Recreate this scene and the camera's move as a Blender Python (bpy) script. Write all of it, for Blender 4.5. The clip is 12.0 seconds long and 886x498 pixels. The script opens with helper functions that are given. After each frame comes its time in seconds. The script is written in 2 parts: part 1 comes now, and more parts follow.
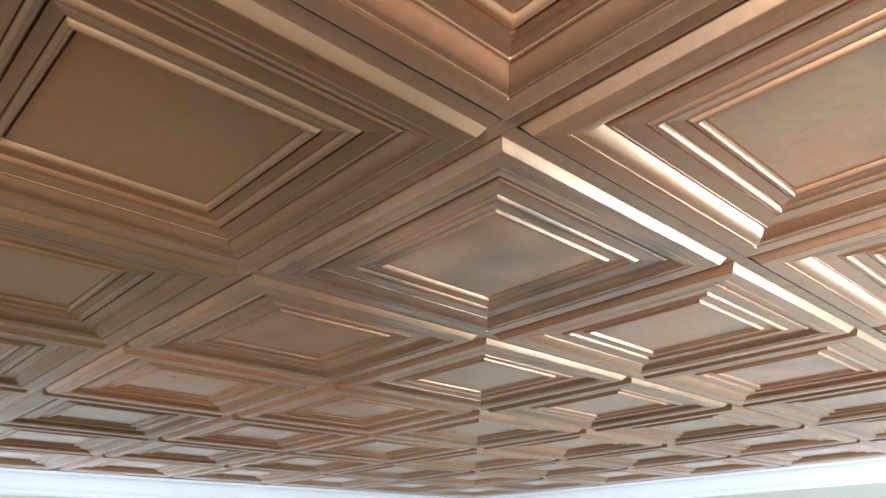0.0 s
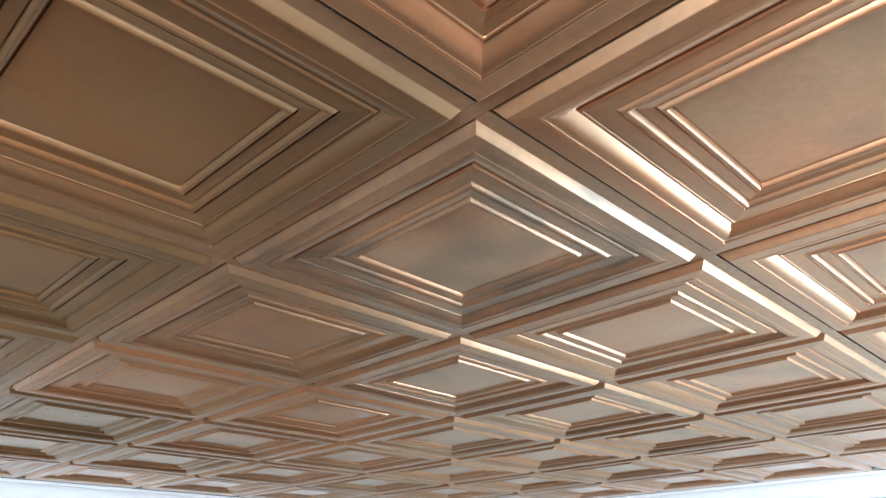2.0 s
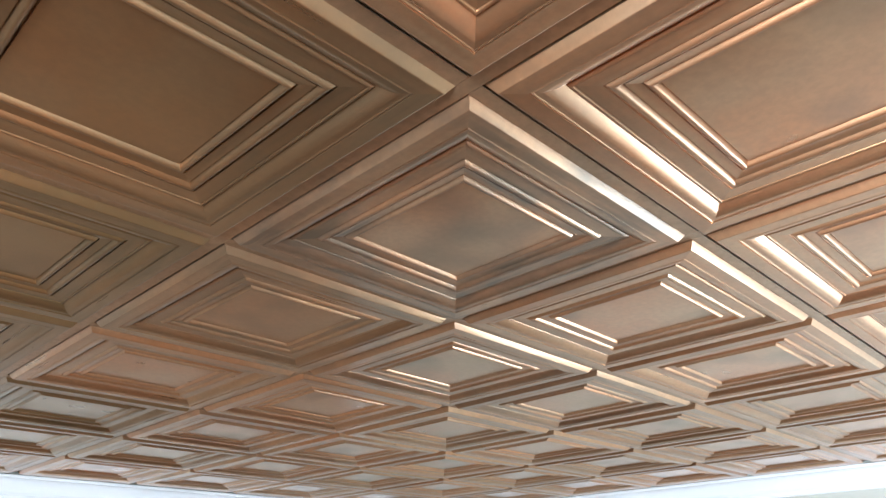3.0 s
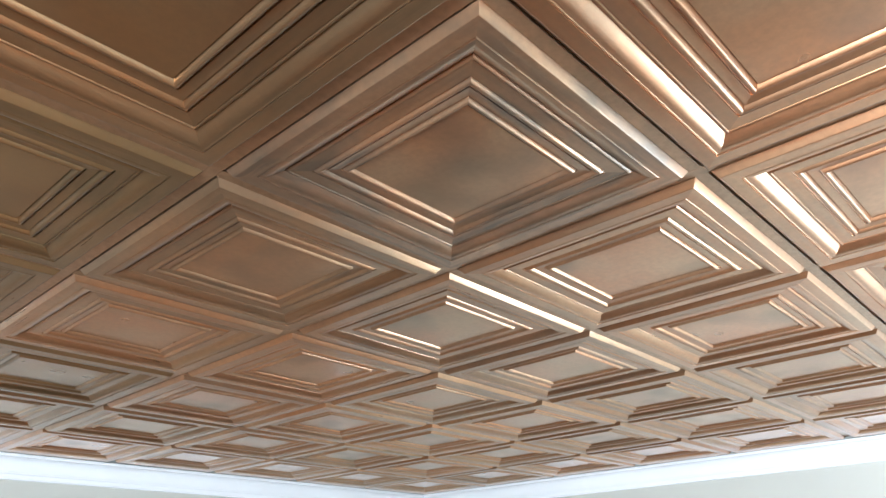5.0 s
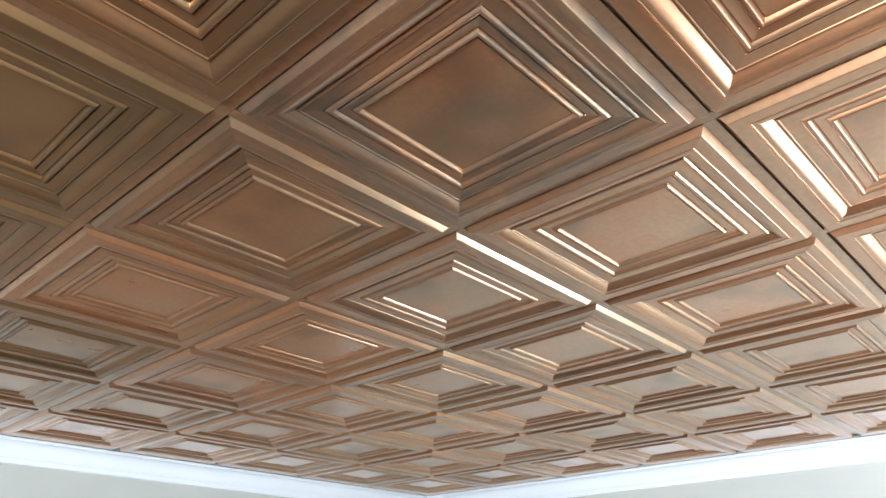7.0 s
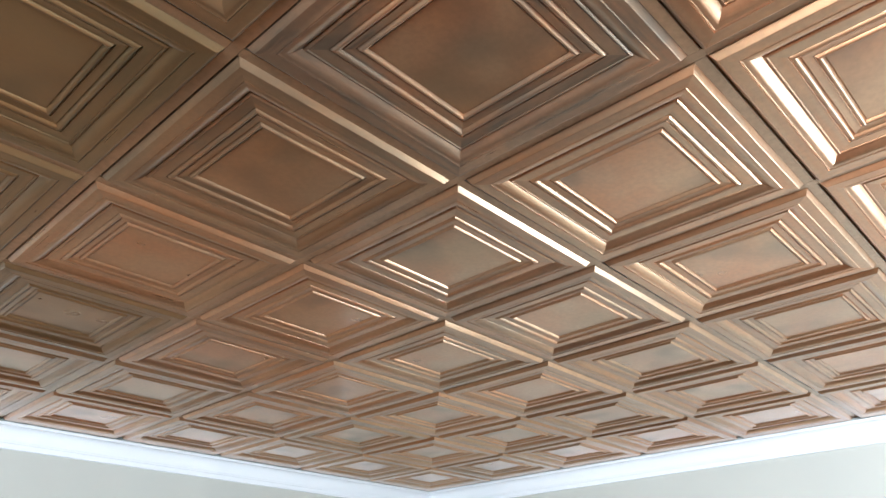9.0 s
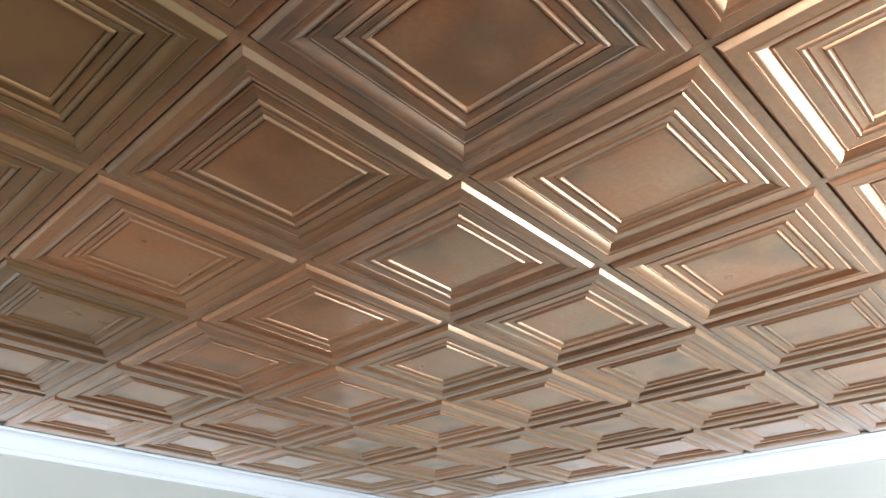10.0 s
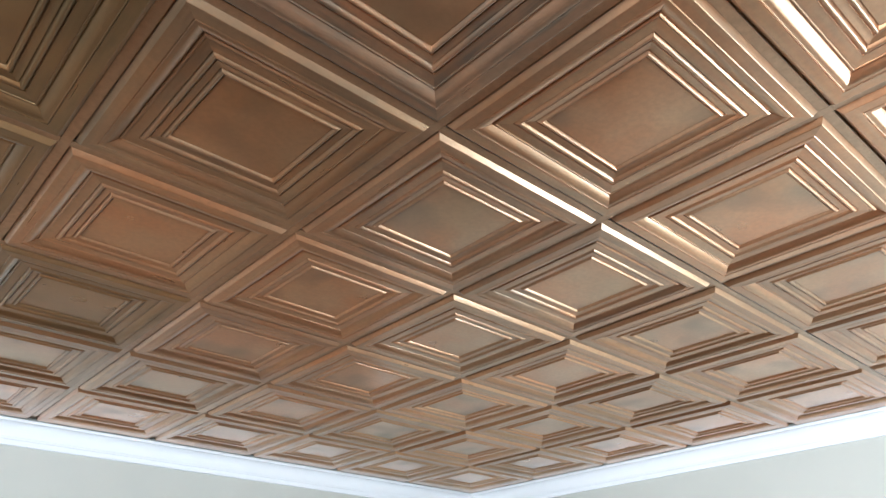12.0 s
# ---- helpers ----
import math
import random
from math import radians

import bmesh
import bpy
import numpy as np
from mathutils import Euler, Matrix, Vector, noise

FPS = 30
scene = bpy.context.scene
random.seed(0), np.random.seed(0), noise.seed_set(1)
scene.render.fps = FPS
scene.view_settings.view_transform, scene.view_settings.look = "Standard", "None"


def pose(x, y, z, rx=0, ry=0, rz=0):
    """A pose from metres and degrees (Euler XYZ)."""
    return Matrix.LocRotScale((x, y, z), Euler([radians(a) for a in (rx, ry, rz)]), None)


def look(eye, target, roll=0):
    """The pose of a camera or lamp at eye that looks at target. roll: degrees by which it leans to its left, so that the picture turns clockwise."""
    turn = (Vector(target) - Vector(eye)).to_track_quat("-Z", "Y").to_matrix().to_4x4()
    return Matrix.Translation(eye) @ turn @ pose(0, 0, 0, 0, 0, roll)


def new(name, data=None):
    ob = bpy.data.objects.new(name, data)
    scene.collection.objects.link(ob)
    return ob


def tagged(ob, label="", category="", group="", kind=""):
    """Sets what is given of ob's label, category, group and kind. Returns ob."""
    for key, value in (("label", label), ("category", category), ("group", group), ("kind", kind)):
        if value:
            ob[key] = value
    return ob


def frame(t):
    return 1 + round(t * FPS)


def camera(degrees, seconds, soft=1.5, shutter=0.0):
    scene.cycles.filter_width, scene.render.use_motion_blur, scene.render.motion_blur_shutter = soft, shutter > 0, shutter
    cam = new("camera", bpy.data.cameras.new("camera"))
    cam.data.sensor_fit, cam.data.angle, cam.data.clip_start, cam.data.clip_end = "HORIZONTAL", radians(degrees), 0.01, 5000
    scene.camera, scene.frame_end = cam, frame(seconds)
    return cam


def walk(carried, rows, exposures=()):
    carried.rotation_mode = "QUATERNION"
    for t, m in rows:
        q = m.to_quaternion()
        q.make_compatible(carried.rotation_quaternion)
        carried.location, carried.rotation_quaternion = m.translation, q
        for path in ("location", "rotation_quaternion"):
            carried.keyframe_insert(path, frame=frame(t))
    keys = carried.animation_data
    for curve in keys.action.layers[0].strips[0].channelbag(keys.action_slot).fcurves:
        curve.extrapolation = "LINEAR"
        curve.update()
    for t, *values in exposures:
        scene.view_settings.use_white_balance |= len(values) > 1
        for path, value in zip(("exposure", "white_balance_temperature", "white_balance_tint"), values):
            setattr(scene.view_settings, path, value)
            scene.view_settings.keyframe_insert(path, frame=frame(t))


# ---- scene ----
EXPOSURE = 1.15
cam = camera(63.6, 12.0, soft=1.5)
PATH = [
    (0, (-3.610, -3.532, 2.114), (-2.347, -2.206, 2.921), -0.91),
    (0.5, (-3.611, -3.532, 2.094), (-2.343, -2.215, 2.907), -0.77),
    (1, (-3.605, -3.533, 2.079), (-2.327, -2.234, 2.903), -0.64),
    (1.5, (-3.599, -3.534, 2.072), (-2.318, -2.248, 2.912), -0.79),
    (2, (-3.596, -3.530, 2.064), (-2.309, -2.261, 2.922), -0.63),
    (2.5, (-3.596, -3.531, 2.043), (-2.312, -2.264, 2.906), -0.67),
    (3, (-3.600, -3.533, 2.017), (-2.305, -2.279, 2.882), -0.90),
    (5, (-3.571, -3.455, 1.932), (-2.234, -2.237, 2.786), -1.27),
    (5.5, (-3.556, -3.438, 1.899), (-2.213, -2.231, 2.758), -1.15),
    (6, (-3.546, -3.437, 1.876), (-2.215, -2.227, 2.750), -0.84),
    (6.5, (-3.538, -3.430, 1.850), (-2.223, -2.211, 2.735), -0.30),
    (8.5, (-3.525, -3.384, 1.667), (-2.226, -2.187, 2.604), -0.47),
    (9, (-3.516, -3.392, 1.651), (-2.221, -2.189, 2.587), -0.55),
    (9.5, (-3.503, -3.386, 1.633), (-2.221, -2.182, 2.586), -0.16),
    (10, (-3.482, -3.370, 1.613), (-2.216, -2.172, 2.594), 0.17),
    (10.5, (-3.447, -3.352, 1.597), (-2.193, -2.144, 2.580), 0.64),
    (11, (-3.401, -3.348, 1.588), (-2.135, -2.130, 2.544), 1.05),
    (11.5, (-3.348, -3.365, 1.580), (-2.102, -2.129, 2.540), -0.67),
    (12, (-3.293, -3.393, 1.567), (-2.117, -2.101, 2.541), -0.56),
]
walk(cam, [(t, look(eye, target, roll)) for t, eye, target, roll in PATH], [(0.0, EXPOSURE - 0.04), (3.0, EXPOSURE), (6.0, EXPOSURE + 0.09), (12.0, EXPOSURE + 0.09)])

# ---- world, east window's light, added west fill ----
world = bpy.data.worlds.new("sky")
scene.world = world
world.use_nodes = True
wn = world.node_tree
sky = wn.nodes.new("ShaderNodeTexSky")
sky.sky_type, sky.sun_disc = "NISHITA", False
sky.sun_elevation, sky.sun_rotation = radians(40), radians(200)
wn.links.new(sky.outputs["Color"], wn.nodes["Background"].inputs["Color"])
wn.nodes["Background"].inputs["Strength"].default_value = 0.1

sun = new("sun", bpy.data.lights.new("sun", "SUN"))
sun.data.energy, sun.data.angle, sun.data.color = 2.0, radians(0.5), (1.0, 0.95, 0.88)
sun.matrix_world = look((0, 0, 10), (3.0, 6.0, 2.0))


def area_lamp(name, centre, target, width, height, watts, colour):
    lamp = new(name, bpy.data.lights.new(name, "AREA"))
    lamp.data.shape, lamp.data.size, lamp.data.size_y = "RECTANGLE", width, height
    lamp.data.energy, lamp.data.color = watts, colour
    lamp.matrix_world = look(centre, target)
    return lamp


# the room: inner faces of the walls, floor at 0
X0, X1, Y0, Y1 = -6.15, 0.712, -6.75, 0.712
TOP = 2.585          # lowest face of the ceiling tiles
WALL_TOP = 2.75
PITCH = 0.61
# windows: (wall, from, to, sill, head); the west one is added, to light the room
WIN_EAST = (-5.75, -3.85, 0.3, 1.62)
FILL_WIN_WEST = (-6.2, -3.7, 0.6, 2.1)
# two rows of unseen doors, added so that the tiles reflect something brown
UNSEEN_DOOR = (-5.95, -0.15, 0.0, 2.15)
UNSEEN_DOOR_WEST = (-3.1, 0.5, 0.0, 2.15)
DAY = (0.81, 0.915, 1.0)
mid = [((w[0] + w[1]) / 2, (w[2] + w[3]) / 2) for w in (WIN_EAST, FILL_WIN_WEST)]
area_lamp("window_light_east", (X1 + 0.06, *mid[0]), (X0, *mid[0]), 1.8, 1.2, 44, (0.68, 0.86, 1.0))
# fill light with no known source, added to brighten the far walls
area_lamp("fill_light_west", (X0 - 0.06, *mid[1]), (X1, *mid[1]), 2.4, 1.4, 445, DAY)


# ---- materials ----
class Nodes:
    """Short hand for building a node material."""

    def __init__(self, name):
        self.mat = bpy.data.materials.new(name)
        self.mat.use_nodes = True
        self.tree = self.mat.node_tree
        self.bsdf = self.tree.nodes["Principled BSDF"]

    def add(self, kind, values=None, **settings):
        n = self.tree.nodes.new(kind)
        for k, v in settings.items():
            setattr(n, k, v)
        for k, v in (values or {}).items():
            self.put(n.inputs[k], v)
        return n

    def put(self, socket, v):
        if isinstance(v, bpy.types.NodeSocket):
            self.tree.links.new(v, socket)
        else:
            socket.default_value = v

    def set(self, **values):
        for k, v in values.items():
            self.put(self.bsdf.inputs[k.replace("_", " ")], v)

    def noise(self, vector, scale, detail=4.0, rough=0.55):
        return self.add("ShaderNodeTexNoise", {"Vector": vector, "Scale": scale, "Detail": detail, "Roughness": rough}).outputs["Fac"]

    def scaled(self, vector, sx, sy, sz):
        return self.add("ShaderNodeMapping", {"Vector": vector, "Scale": (sx, sy, sz)}).outputs["Vector"]

    def ramp(self, fac, a, b, lo=0.0, hi=1.0):
        return self.add("ShaderNodeMapRange", {"Value": fac, "From Min": a, "From Max": b, "To Min": lo, "To Max": hi}).outputs["Result"]

    def math(self, op, a, b):
        return self.add("ShaderNodeMath", {0: a, 1: b}, operation=op).outputs["Value"]

    def mix(self, fac, a, b, blend="MIX"):
        n = self.add("ShaderNodeMix", data_type="RGBA", blend_type=blend)
        for i, v in ((0, fac), (6, a), (7, b)):
            self.put(n.inputs[i], v)
        return n.outputs[2]

    def bump(self, height, strength, distance):
        return self.add("ShaderNodeBump", {"Height": height, "Strength": strength, "Distance": distance}).outputs["Normal"]


def tile_material(name, smooth):
    """Hand-glazed metallic copper and bronze paint, brushed along the mouldings, with a grey-green patina wiped over it."""
    m = Nodes(name)
    brush = m.add("ShaderNodeUVMap", uv_map="brush").outputs["UV"]
    place = m.add("ShaderNodeTexCoord").outputs["Object"]
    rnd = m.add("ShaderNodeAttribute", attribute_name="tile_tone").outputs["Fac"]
    streak = m.noise(place, 11.0, 1.5, 0.4) if smooth else m.noise(m.scaled(brush, 3.0, 90.0, 1.0), 1.0, 3.0, 0.5)
    hue = m.noise(place, 3.5, 1.0, 0.4) if smooth else m.noise(m.scaled(brush, 2.2, 24.0, 1.0), 1.0, 2.0, 0.5)
    wash = m.noise(place, 3.0, 1.0, 0.4) if smooth else m.noise(m.scaled(brush, 3.4, 30.0, 7.0), 1.0, 3.0, 0.55)
    cloud = m.noise(place, 4.2, 1.5, 0.45) if smooth else m.noise(place, 4.5, 4.0, 0.55)
    fine = m.noise(place, 70.0, 3.0, 0.6)
    copper, bronze = (0.64, 0.295, 0.140, 1), (0.61, 0.362, 0.208, 1)
    col = m.mix(m.ramp(hue, 0.36, 0.64), bronze, copper)
    col = m.mix(m.ramp(streak, 0.46, 0.74, 0.0, 0.3), col, (0.66, 0.46, 0.28, 1))
    # every moulding was brushed by itself: some redder, some wiped back to pale gold
    load = m.add("ShaderNodeAttribute", attribute_name="brush_load").outputs["Fac"]
    col = m.mix(m.ramp(load, 0.0, 0.40, 0.55, 0.0), col, (0.27, 0.120, 0.048, 1))
    col = m.mix(m.ramp(load, 0.55, 0.95, 0.0, 0.35), col, (0.52, 0.35, 0.20, 1))
    patina = m.math("MULTIPLY", m.ramp(wash, 0.41, 0.60), m.ramp(cloud, 0.38, 0.56, 0.25, 1.0))
    smudge = m.math("MULTIPLY", m.ramp(cloud, 0.50, 0.70), 0.58)
    patina = m.math("MAXIMUM", m.math("MULTIPLY", patina, 0.2 if smooth else 0.95), smudge)
    if not smooth:
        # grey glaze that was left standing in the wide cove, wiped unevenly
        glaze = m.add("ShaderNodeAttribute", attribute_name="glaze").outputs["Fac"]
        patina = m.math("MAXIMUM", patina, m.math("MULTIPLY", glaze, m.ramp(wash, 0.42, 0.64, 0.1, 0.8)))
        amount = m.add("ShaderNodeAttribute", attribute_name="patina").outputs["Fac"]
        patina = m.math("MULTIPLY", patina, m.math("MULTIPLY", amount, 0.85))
        # and a thin grey veil over the whole of those tiles' mouldings
        veil = m.math("MULTIPLY", amount, m.ramp(cloud, 0.32, 0.60, 0.12, 0.58))
        col = m.mix(veil, col, (0.42, 0.315, 0.232, 1))
    col = m.mix(patina, col, (0.135, 0.122, 0.100, 1))
    # some tiles were glazed more olive, some redder; olive also paints in the left side's dimness
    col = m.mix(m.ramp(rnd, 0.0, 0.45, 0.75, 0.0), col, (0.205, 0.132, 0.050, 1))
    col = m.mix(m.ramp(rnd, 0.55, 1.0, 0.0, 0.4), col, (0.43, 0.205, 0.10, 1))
    col = m.mix(m.ramp(fine, 0.35, 0.65, 0.0, 0.18), col, (0.21, 0.145, 0.09, 1))
    if smooth:
        gold = m.noise(place, 2.6, 1.0, 0.4)
        col = m.mix(m.ramp(gold, 0.52, 0.75, 0.0, 0.3), col, (0.38, 0.265, 0.13, 1))
    m.set(Base_Color=col, Metallic=0.92, Coat_Weight=0.9 if smooth else 0.7, Coat_Roughness=0.19 if smooth else 0.18)
    rough = m.math("ADD", m.ramp(streak, 0.3, 0.7, 0.27, 0.32 if smooth else 0.36), m.math("MULTIPLY", patina, 0.10))
    m.set(Roughness=rough)
    h = m.math("ADD", m.math("MULTIPLY", streak, 0.6), m.math("MULTIPLY", fine, 0.4))
    m.set(Normal=m.bump(fine if smooth else h, 0.04 if smooth else 0.22, 0.002))
    return m.mat


def grid_material():
    """The same bronze paint, brushed plainly on metal tees."""
    m = Nodes("bronze_grid_paint")
    place = m.add("ShaderNodeTexCoord").outputs["Object"]
    cloud, fine = m.noise(place, 3.1, 3.0, 0.55), m.noise(place, 60.0, 3.0, 0.6)
    col = m.mix(m.ramp(cloud, 0.38, 0.62), (0.42, 0.275, 0.17, 1), (0.52, 0.32, 0.19, 1))
    col = m.mix(m.ramp(fine, 0.35, 0.65, 0.0, 0.25), col, (0.18, 0.12, 0.07, 1))
    m.set(Base_Color=col, Metallic=0.90, Roughness=m.ramp(fine, 0.3, 0.7, 0.34, 0.44), Coat_Weight=0.8, Coat_Roughness=0.2, Normal=m.bump(fine, 0.08, 0.002))
    return m.mat


def paint_material(name, colour, rough, relief=0.05, scale=240.0):
    m = Nodes(name)
    place = m.add("ShaderNodeTexCoord").outputs["Object"]
    a, b = m.noise(place, 1.3, 3.0), m.noise(place, scale, 3.0)
    dark = tuple(c * 0.94 for c in colour[:3]) + (1,)
    m.set(Base_Color=m.mix(m.ramp(a, 0.35, 0.65), dark, colour), Roughness=m.ramp(b, 0.3, 0.7, rough - 0.05, rough + 0.05))
    m.set(Normal=m.bump(b, relief, 0.002))
    return m.mat


def wood_material(name, dark, light, other):
    m = Nodes(name)
    place = m.add("ShaderNodeTexCoord").outputs["Object"]
    tone = m.add("ShaderNodeObjectInfo").outputs["Random"]
    shift = m.add("ShaderNodeCombineXYZ", {"X": m.math("MULTIPLY", tone, 40.0), "Y": m.math("MULTIPLY", tone, 17.0)}).outputs["Vector"]
    at = m.add("ShaderNodeVectorMath", {0: place, 1: shift}, operation="ADD").outputs["Vector"]
    grain = m.noise(m.scaled(at, 3.0, 55.0, 1.0), 1.0, 6.0, 0.6)
    col = m.mix(m.ramp(grain, 0.35, 0.65), dark, light)
    col = m.mix(m.math("MULTIPLY", tone, 0.4), col, other)
    m.set(Base_Color=col, Roughness=m.ramp(grain, 0.3, 0.7, 0.32, 0.48), Normal=m.bump(grain, 0.15, 0.001))
    return m.mat


def glass_material():
    m = Nodes("window_glass")
    m.set(Base_Color=(1, 1, 1, 1), Roughness=0.0, IOR=1.45, Transmission_Weight=1.0)
    return m.mat


TILE = tile_material("aged_copper_paint", False)
GRID = grid_material()
PANEL = tile_material("aged_copper_panel_paint", True)
WALL = paint_material("pale_grey_green_wall_paint", (0.42, 0.436, 0.412, 1), 0.55)
WHITE = paint_material("white_trim_paint", (0.66, 0.70, 0.75, 1), 0.35, 0.02)
DRYWALL = paint_material("white_ceiling_board", (0.75, 0.74, 0.72, 1), 0.7)
WOOD = wood_material("oiled_floor_wood", (0.092, 0.045, 0.024, 1), (0.145, 0.075, 0.042, 1), (0.16, 0.086, 0.05, 1))
DOOR_WOOD = wood_material("stained_door_wood", (0.18, 0.122, 0.08, 1), (0.28, 0.20, 0.137, 1), (0.25, 0.177, 0.12, 1))
GLASS = glass_material()


# ---- mesh helpers ----
def mesh_object(name, bm, material, parent=None, label=""):
    data = bpy.data.meshes.new(name)
    bm.normal_update()
    bm.to_mesh(data)
    bm.free()
    data.materials.append(material)
    ob = new(name, data)
    if parent:
        ob.parent = parent
    if label:
        ob["label"] = label
    return ob


def part(name, bm, material, parent, label=""):
    return mesh_object(name, bm, material, parent, label)


def box(bm, x0, y0, z0, x1, y1, z1):
    v = [bm.verts.new(p) for p in ((x0, y0, z0), (x1, y0, z0), (x1, y1, z0), (x0, y1, z0), (x0, y0, z1), (x1, y0, z1), (x1, y1, z1), (x0, y1, z1))]
    for f in ((3, 2, 1, 0), (4, 5, 6, 7), (0, 1, 5, 4), (1, 2, 6, 5), (2, 3, 7, 6), (3, 0, 4, 7)):
        bm.faces.new([v[i] for i in f])


def bevelled_box(x0, y0, z0, x1, y1, z1, r=0.003):
    bm = bmesh.new()
    box(bm, x0, y0, z0, x1, y1, z1)
    bmesh.ops.bevel(bm, geom=list(bm.edges), offset=r, segments=2, affect="EDGES", profile=0.5)
    return bm


# ---- the ceiling: coffered tiles, 0.61 m square ----
def tile_profile():
    """(inset from the tile's edge, height over its lowest face, sharp) from the edge to the panel."""
    # the lip that lies on the grid, the chamfered edge, the flat rim
    p = [(0.0025, 0.0240, 1), (0.0143, 0.0235, 1), (0.0143, 0.0132, 1), (0.0236, 0.0008, 0), (0.0246, 0.0, 0), (0.0262, 0.0, 1), (0.0520, 0.0, 1)]
    # a thin quirk and lip
    p += [(0.0524, 0.0024, 1), (0.0530, 0.0015, 1), (0.0547, 0.0004, 0), (0.0553, 0.0002, 0), (0.0560, 0.0005, 0), (0.0566, 0.0012, 1)]
    # a flat, and the wide cove, steeper towards its end
    p.append((0.0630, 0.0013, 0))
    for i in range(1, 13):
        s = i / 12
        p.append((0.0630 + 0.0230 * s, 0.0013 + 0.0132 * s ** 1.55, 1 if i == 12 else 0))
    # the ridge beside it, and the flat band
    p += [(0.0864, 0.0148, 1), (0.0868, 0.0124, 1), (0.0876, 0.0118, 0), (0.0892, 0.0107, 0), (0.0906, 0.0100, 0), (0.0916, 0.0099, 0), (0.0927, 0.0107, 0), (0.0931, 0.0134, 1), (0.0940, 0.0134, 1), (0.0942, 0.0118, 1), (0.1196, 0.0122, 1)]
    # two beads with a hollow between them, each between quirks: (start, width, apex, level before, level after)
    for d0, w, apex, z0, z1 in ((0.1210, 0.0168, 0.0086, 0.0122, 0.0142), (0.1568, 0.0150, 0.0108, 0.0158, 0.0172)):
        p += [(d0 - 0.0011, z0 + 0.0036, 1), (d0, z0 + 0.0034, 1)]
        for i in range(1, 13):
            s = i / 12
            z = z0 + 0.0026 + (z1 - z0) * s
            p.append((d0 + w * s, z - (0.5 * (z0 + z1) + 0.0026 - apex) * math.sin(math.pi * s) ** 0.95, 1 if i == 12 else 0))
        p.append((d0 + w + 0.0010, z1 + 0.0032, 1))
        if d0 < 0.14:
            for i in range(6):
                s = i / 5
                p.append((0.1390 + 0.0162 * s, 0.0142 + 0.0016 * math.sin(math.pi / 2 * s), 1 if i in (0, 5) else 0))
    p.append((0.1732, 0.0174, 1))
    return p


# the hand-mixed glaze of single tiles, by column and row: 0 olive, 0.5 bronze, 1 red copper; low values also paint the
# left side dimmer
GLAZE_AND_DIM = {(-4, -4): 0.66, (-5, -3): 0.36, (-5, -4): 0.3, (-4, -5): 0.5, (-4, -3): 0.75, (-3, -4): 0.45, (-5, -2): 0.05, (-4, -2): 0.75, (-3, -3): 0.4,
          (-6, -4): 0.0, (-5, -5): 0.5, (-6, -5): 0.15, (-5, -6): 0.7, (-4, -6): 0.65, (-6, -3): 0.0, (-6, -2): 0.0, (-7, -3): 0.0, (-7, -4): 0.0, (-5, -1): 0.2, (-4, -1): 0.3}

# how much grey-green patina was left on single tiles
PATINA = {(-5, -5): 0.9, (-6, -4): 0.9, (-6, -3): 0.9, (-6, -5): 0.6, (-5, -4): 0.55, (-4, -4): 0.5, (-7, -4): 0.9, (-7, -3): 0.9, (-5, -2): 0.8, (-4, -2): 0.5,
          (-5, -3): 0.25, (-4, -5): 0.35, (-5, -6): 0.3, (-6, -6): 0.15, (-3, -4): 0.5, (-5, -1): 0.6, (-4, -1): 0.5}


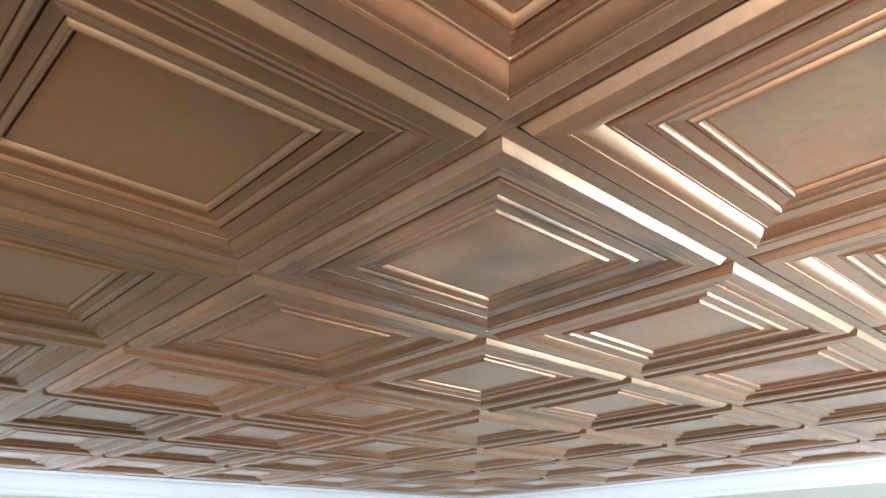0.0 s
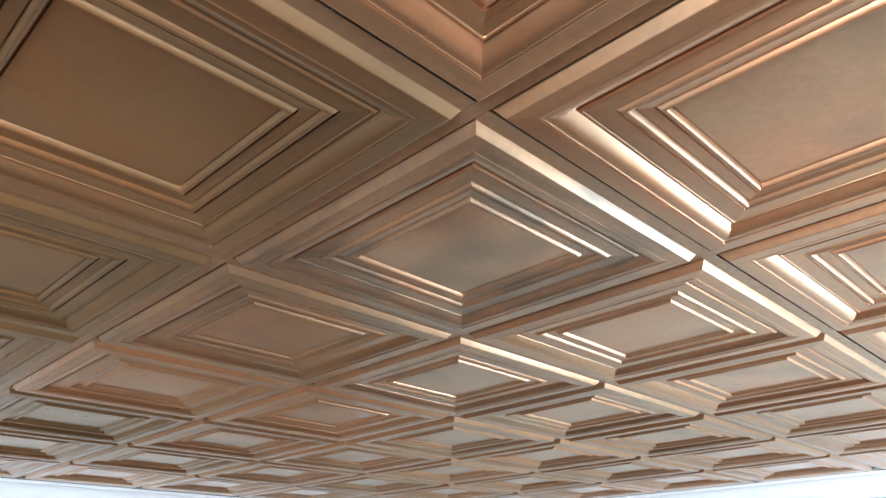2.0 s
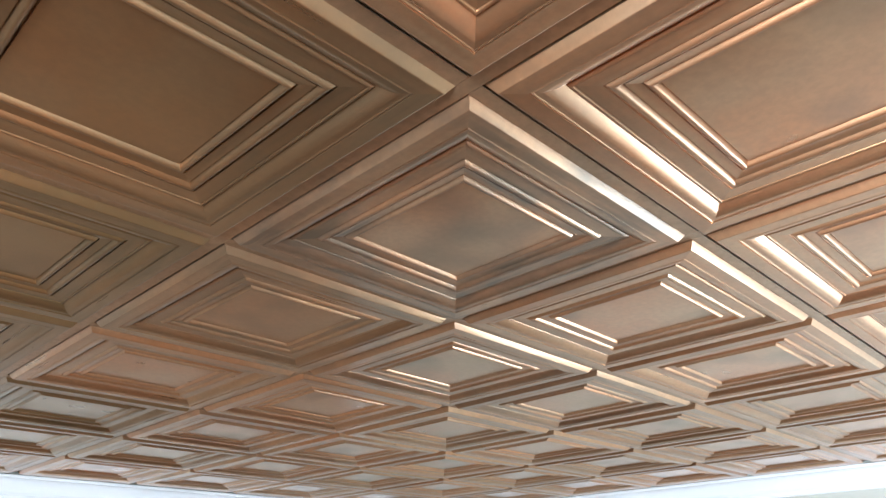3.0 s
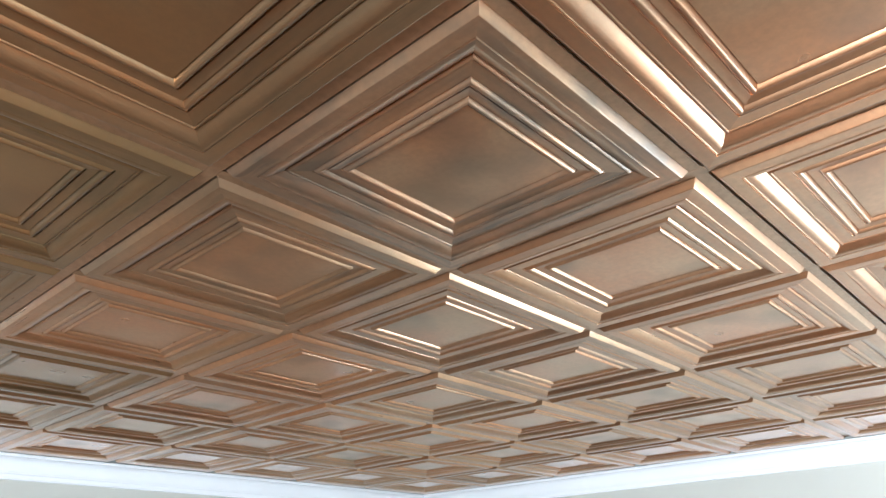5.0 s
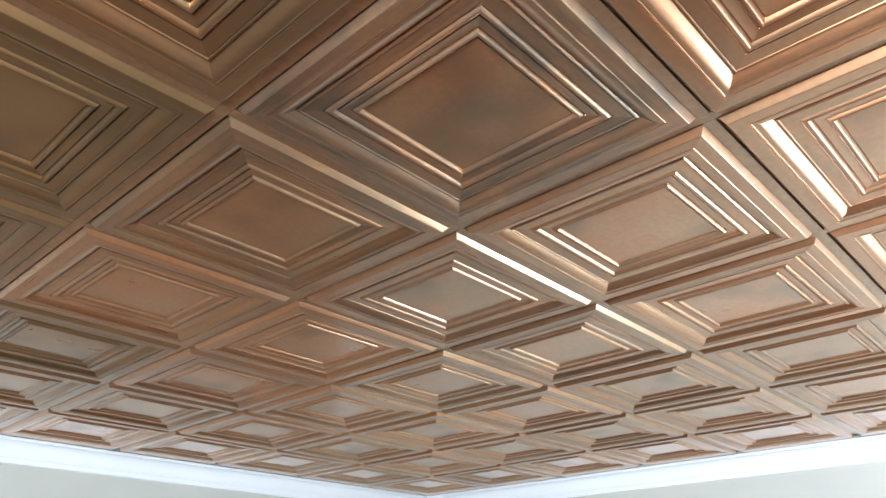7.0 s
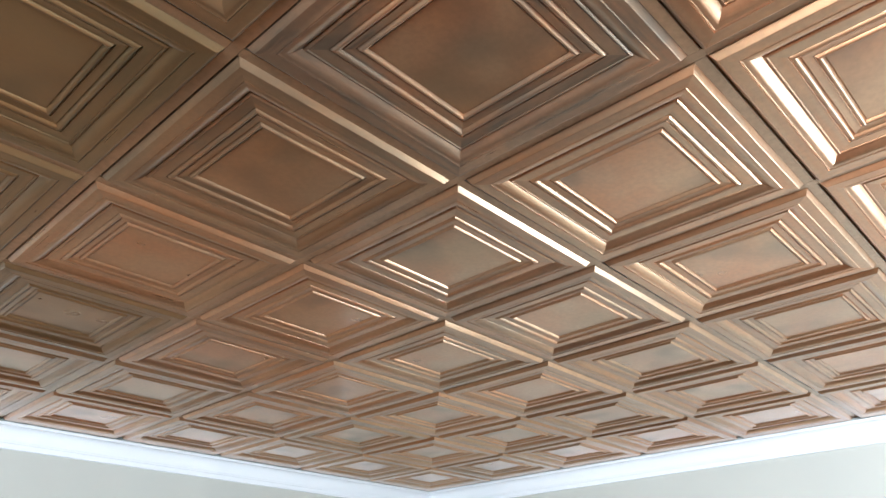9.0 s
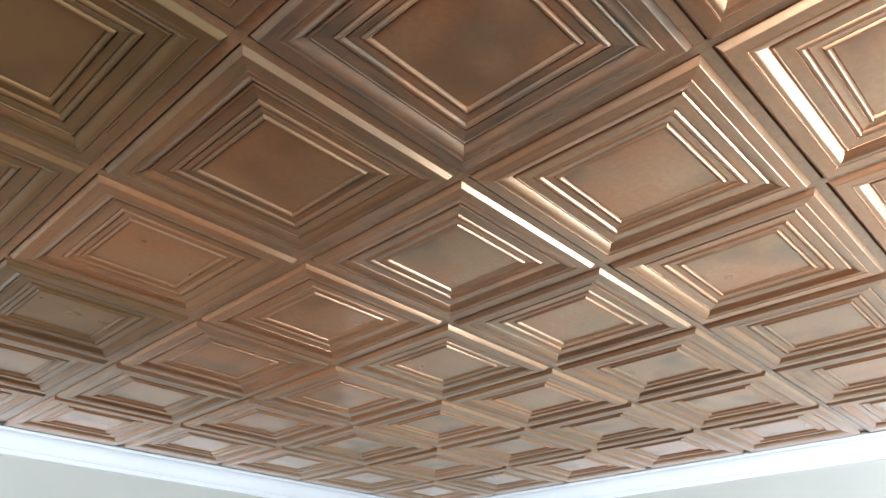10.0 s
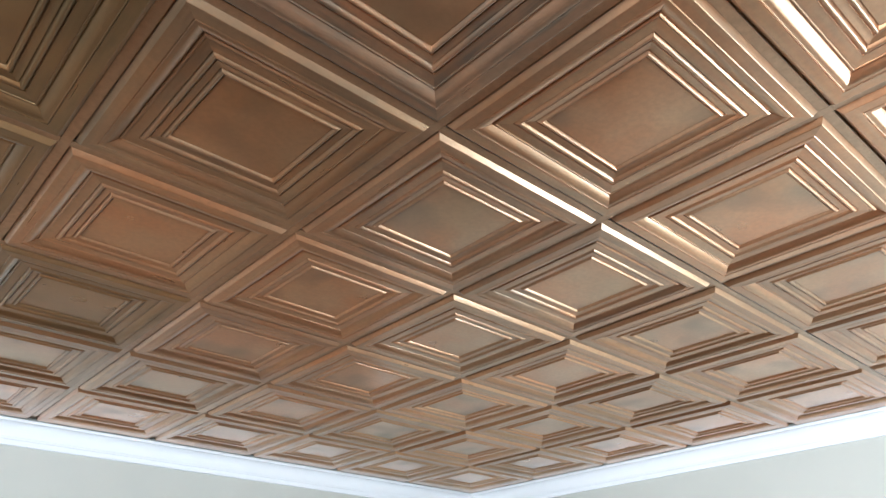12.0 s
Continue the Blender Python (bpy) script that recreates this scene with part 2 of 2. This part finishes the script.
def ceiling_tiles():
    prof = tile_profile()
    rng = random.Random(7)
    verts, faces, uvs, tones, sharp, flat, recess, loads, wear = [], [], [], [], [], [], [], [], []
    nx0, ny0 = -10, -11
    for i in range(nx0, 1):
        for j in range(ny0, 1):
            base = len(verts)
            cx, cy = (i + 0.5) * PITCH + 0.002 + rng.uniform(-0.0008, 0.0008), (j + 0.5) * PITCH - 0.002 + rng.uniform(-0.0008, 0.0008)
            lift, tx, ty = rng.uniform(-0.0014, 0.0014), rng.uniform(-0.003, 0.003), rng.uniform(-0.003, 0.003)
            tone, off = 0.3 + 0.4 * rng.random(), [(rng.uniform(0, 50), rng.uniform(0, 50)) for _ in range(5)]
            tone = GLAZE_AND_DIM.get((i, j), tone)
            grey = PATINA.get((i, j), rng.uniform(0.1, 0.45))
            brushed = {(b, c): rng.uniform(0.2, 0.6) if b == 4 else rng.random() for b in range(5) for c in range(4)}
            for d, z, _ in prof:
                h = PITCH / 2 - d
                for sx, sy in ((-1, -1), (1, -1), (1, 1), (-1, 1)):
                    ex = 0.045 if i == 0 and sx > 0 and d < 0.0265 else 0.0
                    ey = 0.045 if j == 0 and sy > 0 and d < 0.0265 else 0.0
                    verts.append((cx + sx * h + ex, cy + sy * h + ey, TOP + z + lift + tx * sx * h + ty * sy * h))
            for k in range(len(prof) - 1):
                for c in range(4):
                    a, b = base + 4 * k + c, base + 4 * k + (c + 1) % 4
                    faces.append((b, a, a + 4, b + 4))
                    h0, h1 = PITCH / 2 - prof[k][0], PITCH / 2 - prof[k + 1][0]
                    ou, ov = off[c]
                    uvs += [(ou + h0, ov + prof[k][0]), (ou - h0, ov + prof[k][0]), (ou - h1, ov + prof[k + 1][0]), (ou + h1, ov + prof[k + 1][0])]
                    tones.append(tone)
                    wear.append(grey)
                    band = sum(prof[k][0] >= e for e in (0.0265, 0.0518, 0.0866, 0.1195))
                    loads.append(brushed[band, c])
                    flat.append(0)
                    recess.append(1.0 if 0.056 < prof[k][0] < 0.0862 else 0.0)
                    sharp.append((a, a + 4))
                    if prof[k][2]:
                        sharp.append((a, b))
            a = base + 4 * (len(prof) - 1)
            sharp += [(a + c, a + (c + 1) % 4) for c in range(4)]
            faces.append((a + 3, a + 2, a + 1, a))
            h = PITCH / 2 - prof[-1][0]
            uvs += [(off[4][0] + x * 0.3, off[4][1] + y * 0.03) for x, y in ((-h, h), (h, h), (h, -h), (-h, -h))]
            tones.append(tone)
            wear += [grey, grey]
            flat += [1, 0]
            loads += [0.5, 0.5]
            recess += [0.0, 0.0]
            # closed back
            faces.append((base, base + 1, base + 2, base + 3))
            uvs += [(0, 0)] * 4
            tones.append(tone)
    # the painted metal tees, 24 mm wide, on which the tiles lie
    tees = bmesh.new()
    for i in range(nx0, 1):
        box(tees, i * PITCH - 0.0118, ny0 * PITCH, TOP + 0.0126, i * PITCH + 0.0118, PITCH + 0.045, TOP + 0.0142)
    for j in range(ny0, 1):
        for i in range(nx0, 1):
            box(tees, i * PITCH + 0.0124, j * PITCH - 0.0118, TOP + 0.0127, (i + 1) * PITCH + (0.045 if i == 0 else -0.0124), j * PITCH + 0.0118, TOP + 0.0141)
    tees.verts.index_update()
    base = len(verts)
    verts += [tuple(v.co) for v in tees.verts]
    for f in tees.faces:
        faces.append(tuple(base + v.index for v in f.verts))
        uvs += [(0, 0)] * 4
        tones.append(0.5)
        wear.append(0.3)
        loads.append(0.5)
        recess.append(0.0)
        flat.append(2)
        sharp += [(base + e.verts[0].index, base + e.verts[1].index) for e in f.edges]
    tees.free()
    data = bpy.data.meshes.new("ceiling")
    data.from_pydata(verts, [], faces)
    layer = data.uv_layers.new(name="brush")
    layer.data.foreach_set("uv", [c for uv in uvs for c in uv])
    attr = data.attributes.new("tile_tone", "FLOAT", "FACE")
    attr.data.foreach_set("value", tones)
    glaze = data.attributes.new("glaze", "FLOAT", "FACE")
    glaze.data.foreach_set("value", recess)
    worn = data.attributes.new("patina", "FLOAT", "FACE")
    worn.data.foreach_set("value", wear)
    load = data.attributes.new("brush_load", "FLOAT", "FACE")
    load.data.foreach_set("value", loads)
    data.polygons.foreach_set("use_smooth", [True] * len(faces))
    keys = {tuple(sorted(e)) for e in sharp}
    flags = [tuple(sorted(e.vertices)) in keys for e in data.edges]
    edge = data.attributes.new("sharp_edge", "BOOLEAN", "EDGE")
    edge.data.foreach_set("value", flags)
    data.materials.append(TILE)
    data.materials.append(PANEL)
    data.materials.append(GRID)
    data.polygons.foreach_set("material_index", flat)
    data.update()
    ob = new("ceiling", data)
    return tagged(ob, "coffered ceiling of aged-copper tiles with stepped mouldings between bronze tees", "ceiling", kind="structure")


ceiling_tiles()

# ---- walls, floor, crown moulding ----
T = 0.15


def wall(name, x0, y0, x1, y1, holes=(), axis=0):
    """A wall with openings (from, to, sill, head) through it; axis 0: it runs along x."""
    bm = bmesh.new()
    a0, a1 = (x0, x1) if axis == 0 else (y0, y1)
    cuts = [a0]
    for h in holes:
        cuts += [h[0], h[1]]
    cuts.append(a1)

    def piece(p, q, z0, z1):
        if axis == 0:
            box(bm, p, y0, z0, q, y1, z1)
        else:
            box(bm, x0, p, z0, x1, q, z1)
    for k in range(len(cuts) - 1):
        if k % 2 == 0:
            piece(cuts[k], cuts[k + 1], 0, WALL_TOP)
        else:
            piece(cuts[k], cuts[k + 1], 0, holes[k // 2][2])
            piece(cuts[k], cuts[k + 1], holes[k // 2][3], WALL_TOP)
    return tagged(mesh_object(name, bm, WALL), "smooth wall painted pale grey-green under white crown moulding", "wall", kind="structure")


wall("wall_north", X0 - T, Y1, X1 + T, Y1 + T, [UNSEEN_DOOR])
wall("wall_south", X0 - T, Y0 - T, X1 + T, Y0)
wall("wall_east", X1, Y0, X1 + T, Y1, [WIN_EAST], axis=1)
wall("wall_west", X0 - T, Y0, X0, Y1, [FILL_WIN_WEST, UNSEEN_DOOR_WEST], axis=1)

bm = bmesh.new()
box(bm, X0 - T, Y0 - T, WALL_TOP, X1 + T, Y1 + T, WALL_TOP + 0.1)
tagged(mesh_object("ceiling_board", bm, DRYWALL), "plain white board above the ceiling tiles", "ceiling", kind="structure")

CROWN = [(0.0, -0.122), (0.009, -0.122), (0.0115, -0.1205), (0.0125, -0.118), (0.0115, -0.1155), (0.0095, -0.1145), (0.0085, -0.112), (0.0105, -0.100), (0.0125, -0.094), (0.0165, -0.0925), (0.0175, -0.089), (0.0175, -0.084), (0.0200, -0.0825)]
for i in range(1, 9):
    a = math.pi / 2 * i / 8
    CROWN.append((0.0200 + 0.0400 * (1 - math.cos(a)), -0.0825 + 0.0675 * math.sin(a)))
CROWN += [(0.0635, -0.015), (0.0635, -0.009), (0.0655, -0.006), (0.0655, -0.0015), (0.0, -0.0015)]


def crown(name, a, b, inward, along):
    """One length of crown moulding from corner a to b, mitred at both ends."""
    bm = bmesh.new()
    rings = []
    for p, s in ((a, 1), (b, -1)):
        rings.append([bm.verts.new((p[0] + inward[0] * d + along[0] * d * s, p[1] + inward[1] * d + along[1] * d * s, TOP + z)) for d, z in CROWN])
    n = len(CROWN)
    for k in range(n):
        bm.faces.new((rings[0][k], rings[0][(k + 1) % n], rings[1][(k + 1) % n], rings[1][k]))
    bm.faces.new(rings[0])
    bm.faces.new(rings[1][::-1])
    bmesh.ops.recalc_face_normals(bm, faces=list(bm.faces))
    return tagged(mesh_object(name, bm, WHITE), "white painted crown moulding between wall and tiled ceiling", "crown moulding", kind="structure")


crown("trim_north", (X1, Y1), (X0, Y1), (0, -1), (-1, 0))
crown("trim_east", (X1, Y1), (X1, Y0), (-1, 0), (0, -1))
crown("trim_south", (X0, Y0), (X1, Y0), (0, 1), (1, 0))
crown("trim_west", (X0, Y0), (X0, Y1), (1, 0), (0, 1))


def window(name, wall_axis, place, opening, inward):
    """A fixed window with frame, mullion, sill and panes in an opening through a wall."""
    a0, a1, z0, z1 = opening
    w = new(name)
    p, q = sorted((place + inward * -0.10, place + inward * -0.14))

    def bar(n, f, t, b, h, mat=WHITE, lo=p, hi=q, lab=""):
        if wall_axis == 0:
            return part(n, bevelled_box(f, lo, b, t, hi, h), mat, w, lab)
        return part(n, bevelled_box(lo, f, b, hi, t, h), mat, w, lab)
    mid = (a0 + a1) / 2
    bar("frame_side", a0, a0 + 0.05, z0, z1)
    bar("frame_side", a1 - 0.05, a1, z0, z1)
    bar("frame_rail", a0 + 0.05, a1 - 0.05, z0, z0 + 0.05)
    bar("frame_rail", a0 + 0.05, a1 - 0.05, z1 - 0.05, z1)
    bar("mullion", mid - 0.025, mid + 0.025, z0 + 0.05, z1 - 0.05)
    g0, g1 = (p + q) / 2 - 0.003, (p + q) / 2 + 0.003
    for f, t in ((a0 + 0.05, mid - 0.025), (mid + 0.025, a1 - 0.05)):
        g = bar("pane", f, t, z0 + 0.05, z1 - 0.05, GLASS, g0, g1)
        g.visible_shadow = False
    s0, s1 = sorted((place + inward * 0.04, place + inward * -0.098))
    bar("sill", a0 + 0.002, a1 - 0.002, z0, z0 + 0.03, WHITE, s0, s1)
    return tagged(w, "white framed window with two clear panes, out of view", "window", kind="structure")


window("window_1", 1, X1, WIN_EAST, -1)
# unseen window, added around the west fill light
window("fill_window", 1, X0, FILL_WIN_WEST, 1)

def door(name, opening, place):
    """Unseen folding panelled wooden doors in a white casing, added to darken reflections; place: the wall's inner
    face, the doors running along its x.
    """
    a0, a1, z0, z1 = opening
    d = new(name)
    d.matrix_world = place
    for f, t in ((a0, a0 + 0.04), (a1 - 0.04, a1)):
        part("jamb", bevelled_box(f, 0.002, z0, t, T - 0.002, z1), WHITE, d)
    part("head", bevelled_box(a0 + 0.04, 0.002, z1 - 0.04, a1 - 0.04, T - 0.002, z1), WHITE, d)
    count = 2 * round((a1 - a0) / 1.2)
    wide = (a1 - a0 - 0.086) / count
    for k in range(count):
        f, t = a0 + 0.043 + k * wide + 0.0015, a0 + 0.043 + (k + 1) * wide - 0.0015
        knob_x = t - 0.05 if k % 2 == 0 else f + 0.05
        leaf = part("leaf", bevelled_box(f, 0.03, 0.008, t, 0.07, z1 - 0.045), DOOR_WOOD, d, "light brown stained wooden leaf of the added unseen doors")
        for b, h in ((0.20, 0.95), (1.10, 1.95)):
            part("panel", bevelled_box(f + 0.10, 0.022, b, t - 0.10, 0.034, h, 0.006), DOOR_WOOD, leaf)
        bm = bmesh.new()
        bmesh.ops.create_uvsphere(bm, u_segments=16, v_segments=10, radius=0.028, matrix=Matrix.Translation((knob_x, -0.02, 1.0)))
        bmesh.ops.create_cone(bm, cap_ends=True, segments=16, radius1=0.012, radius2=0.012, depth=0.06, matrix=pose(knob_x, 0.005, 1.0, 90))
        part("knob", bm, WHITE, leaf)
    return tagged(d, "closed row of unseen light brown stained panelled folding doors, added for the tiles' reflections", "door", kind="structure")


door("unseen_door_1", UNSEEN_DOOR, pose(0, Y1, 0))
door("unseen_door_2", UNSEEN_DOOR_WEST, pose(X0, 0, 0, 0, 0, 90))

# ---- floor: boards on a slab ----
bm = bmesh.new()
box(bm, X0 - T, Y0 - T, -0.15, X1 + T, Y1 + T, -0.016)
floor = tagged(mesh_object("floor", bm, DRYWALL), "dark brown oiled wooden board floor", "floor", kind="structure")
BOARD_L = 2.2
BOARD_W = (Y1 - Y0) / 41
boards = {}


def lay_board(x0, x1, y):
    """One board from x0 to x1; boards of one length share their mesh."""
    size = round(x1 - x0, 3)
    if size in boards:
        b = new("board", boards[size])
        b.parent = floor
    else:
        b = part("board", bevelled_box(-size / 2 + 0.001, -BOARD_W / 2 + 0.001, -0.016, size / 2 - 0.001, BOARD_W / 2 - 0.001, 0.0, 0.0015), WOOD, floor)
        boards[size] = b.data
    b.location = ((x0 + x1) / 2, y, 0)


for row in range(41):
    joints = [X0] + [X0 + BOARD_L * k - (row % 3) * 0.7 for k in range(1, 5)]
    joints = [x for x in joints if x < X1 - 0.2] + [X1]
    for x0, x1 in zip(joints, joints[1:]):
        lay_board(x0, x1, Y0 + BOARD_W * (row + 0.5))

# ---- ground outside ----
bm = bmesh.new()
box(bm, -400, -400, -0.6, 400, 400, -0.4)
tagged(mesh_object("ground", bm, paint_material("pale_ground", (0.25, 0.25, 0.2, 1), 0.9)), "pale open ground outside the windows", "ground", kind="structure")
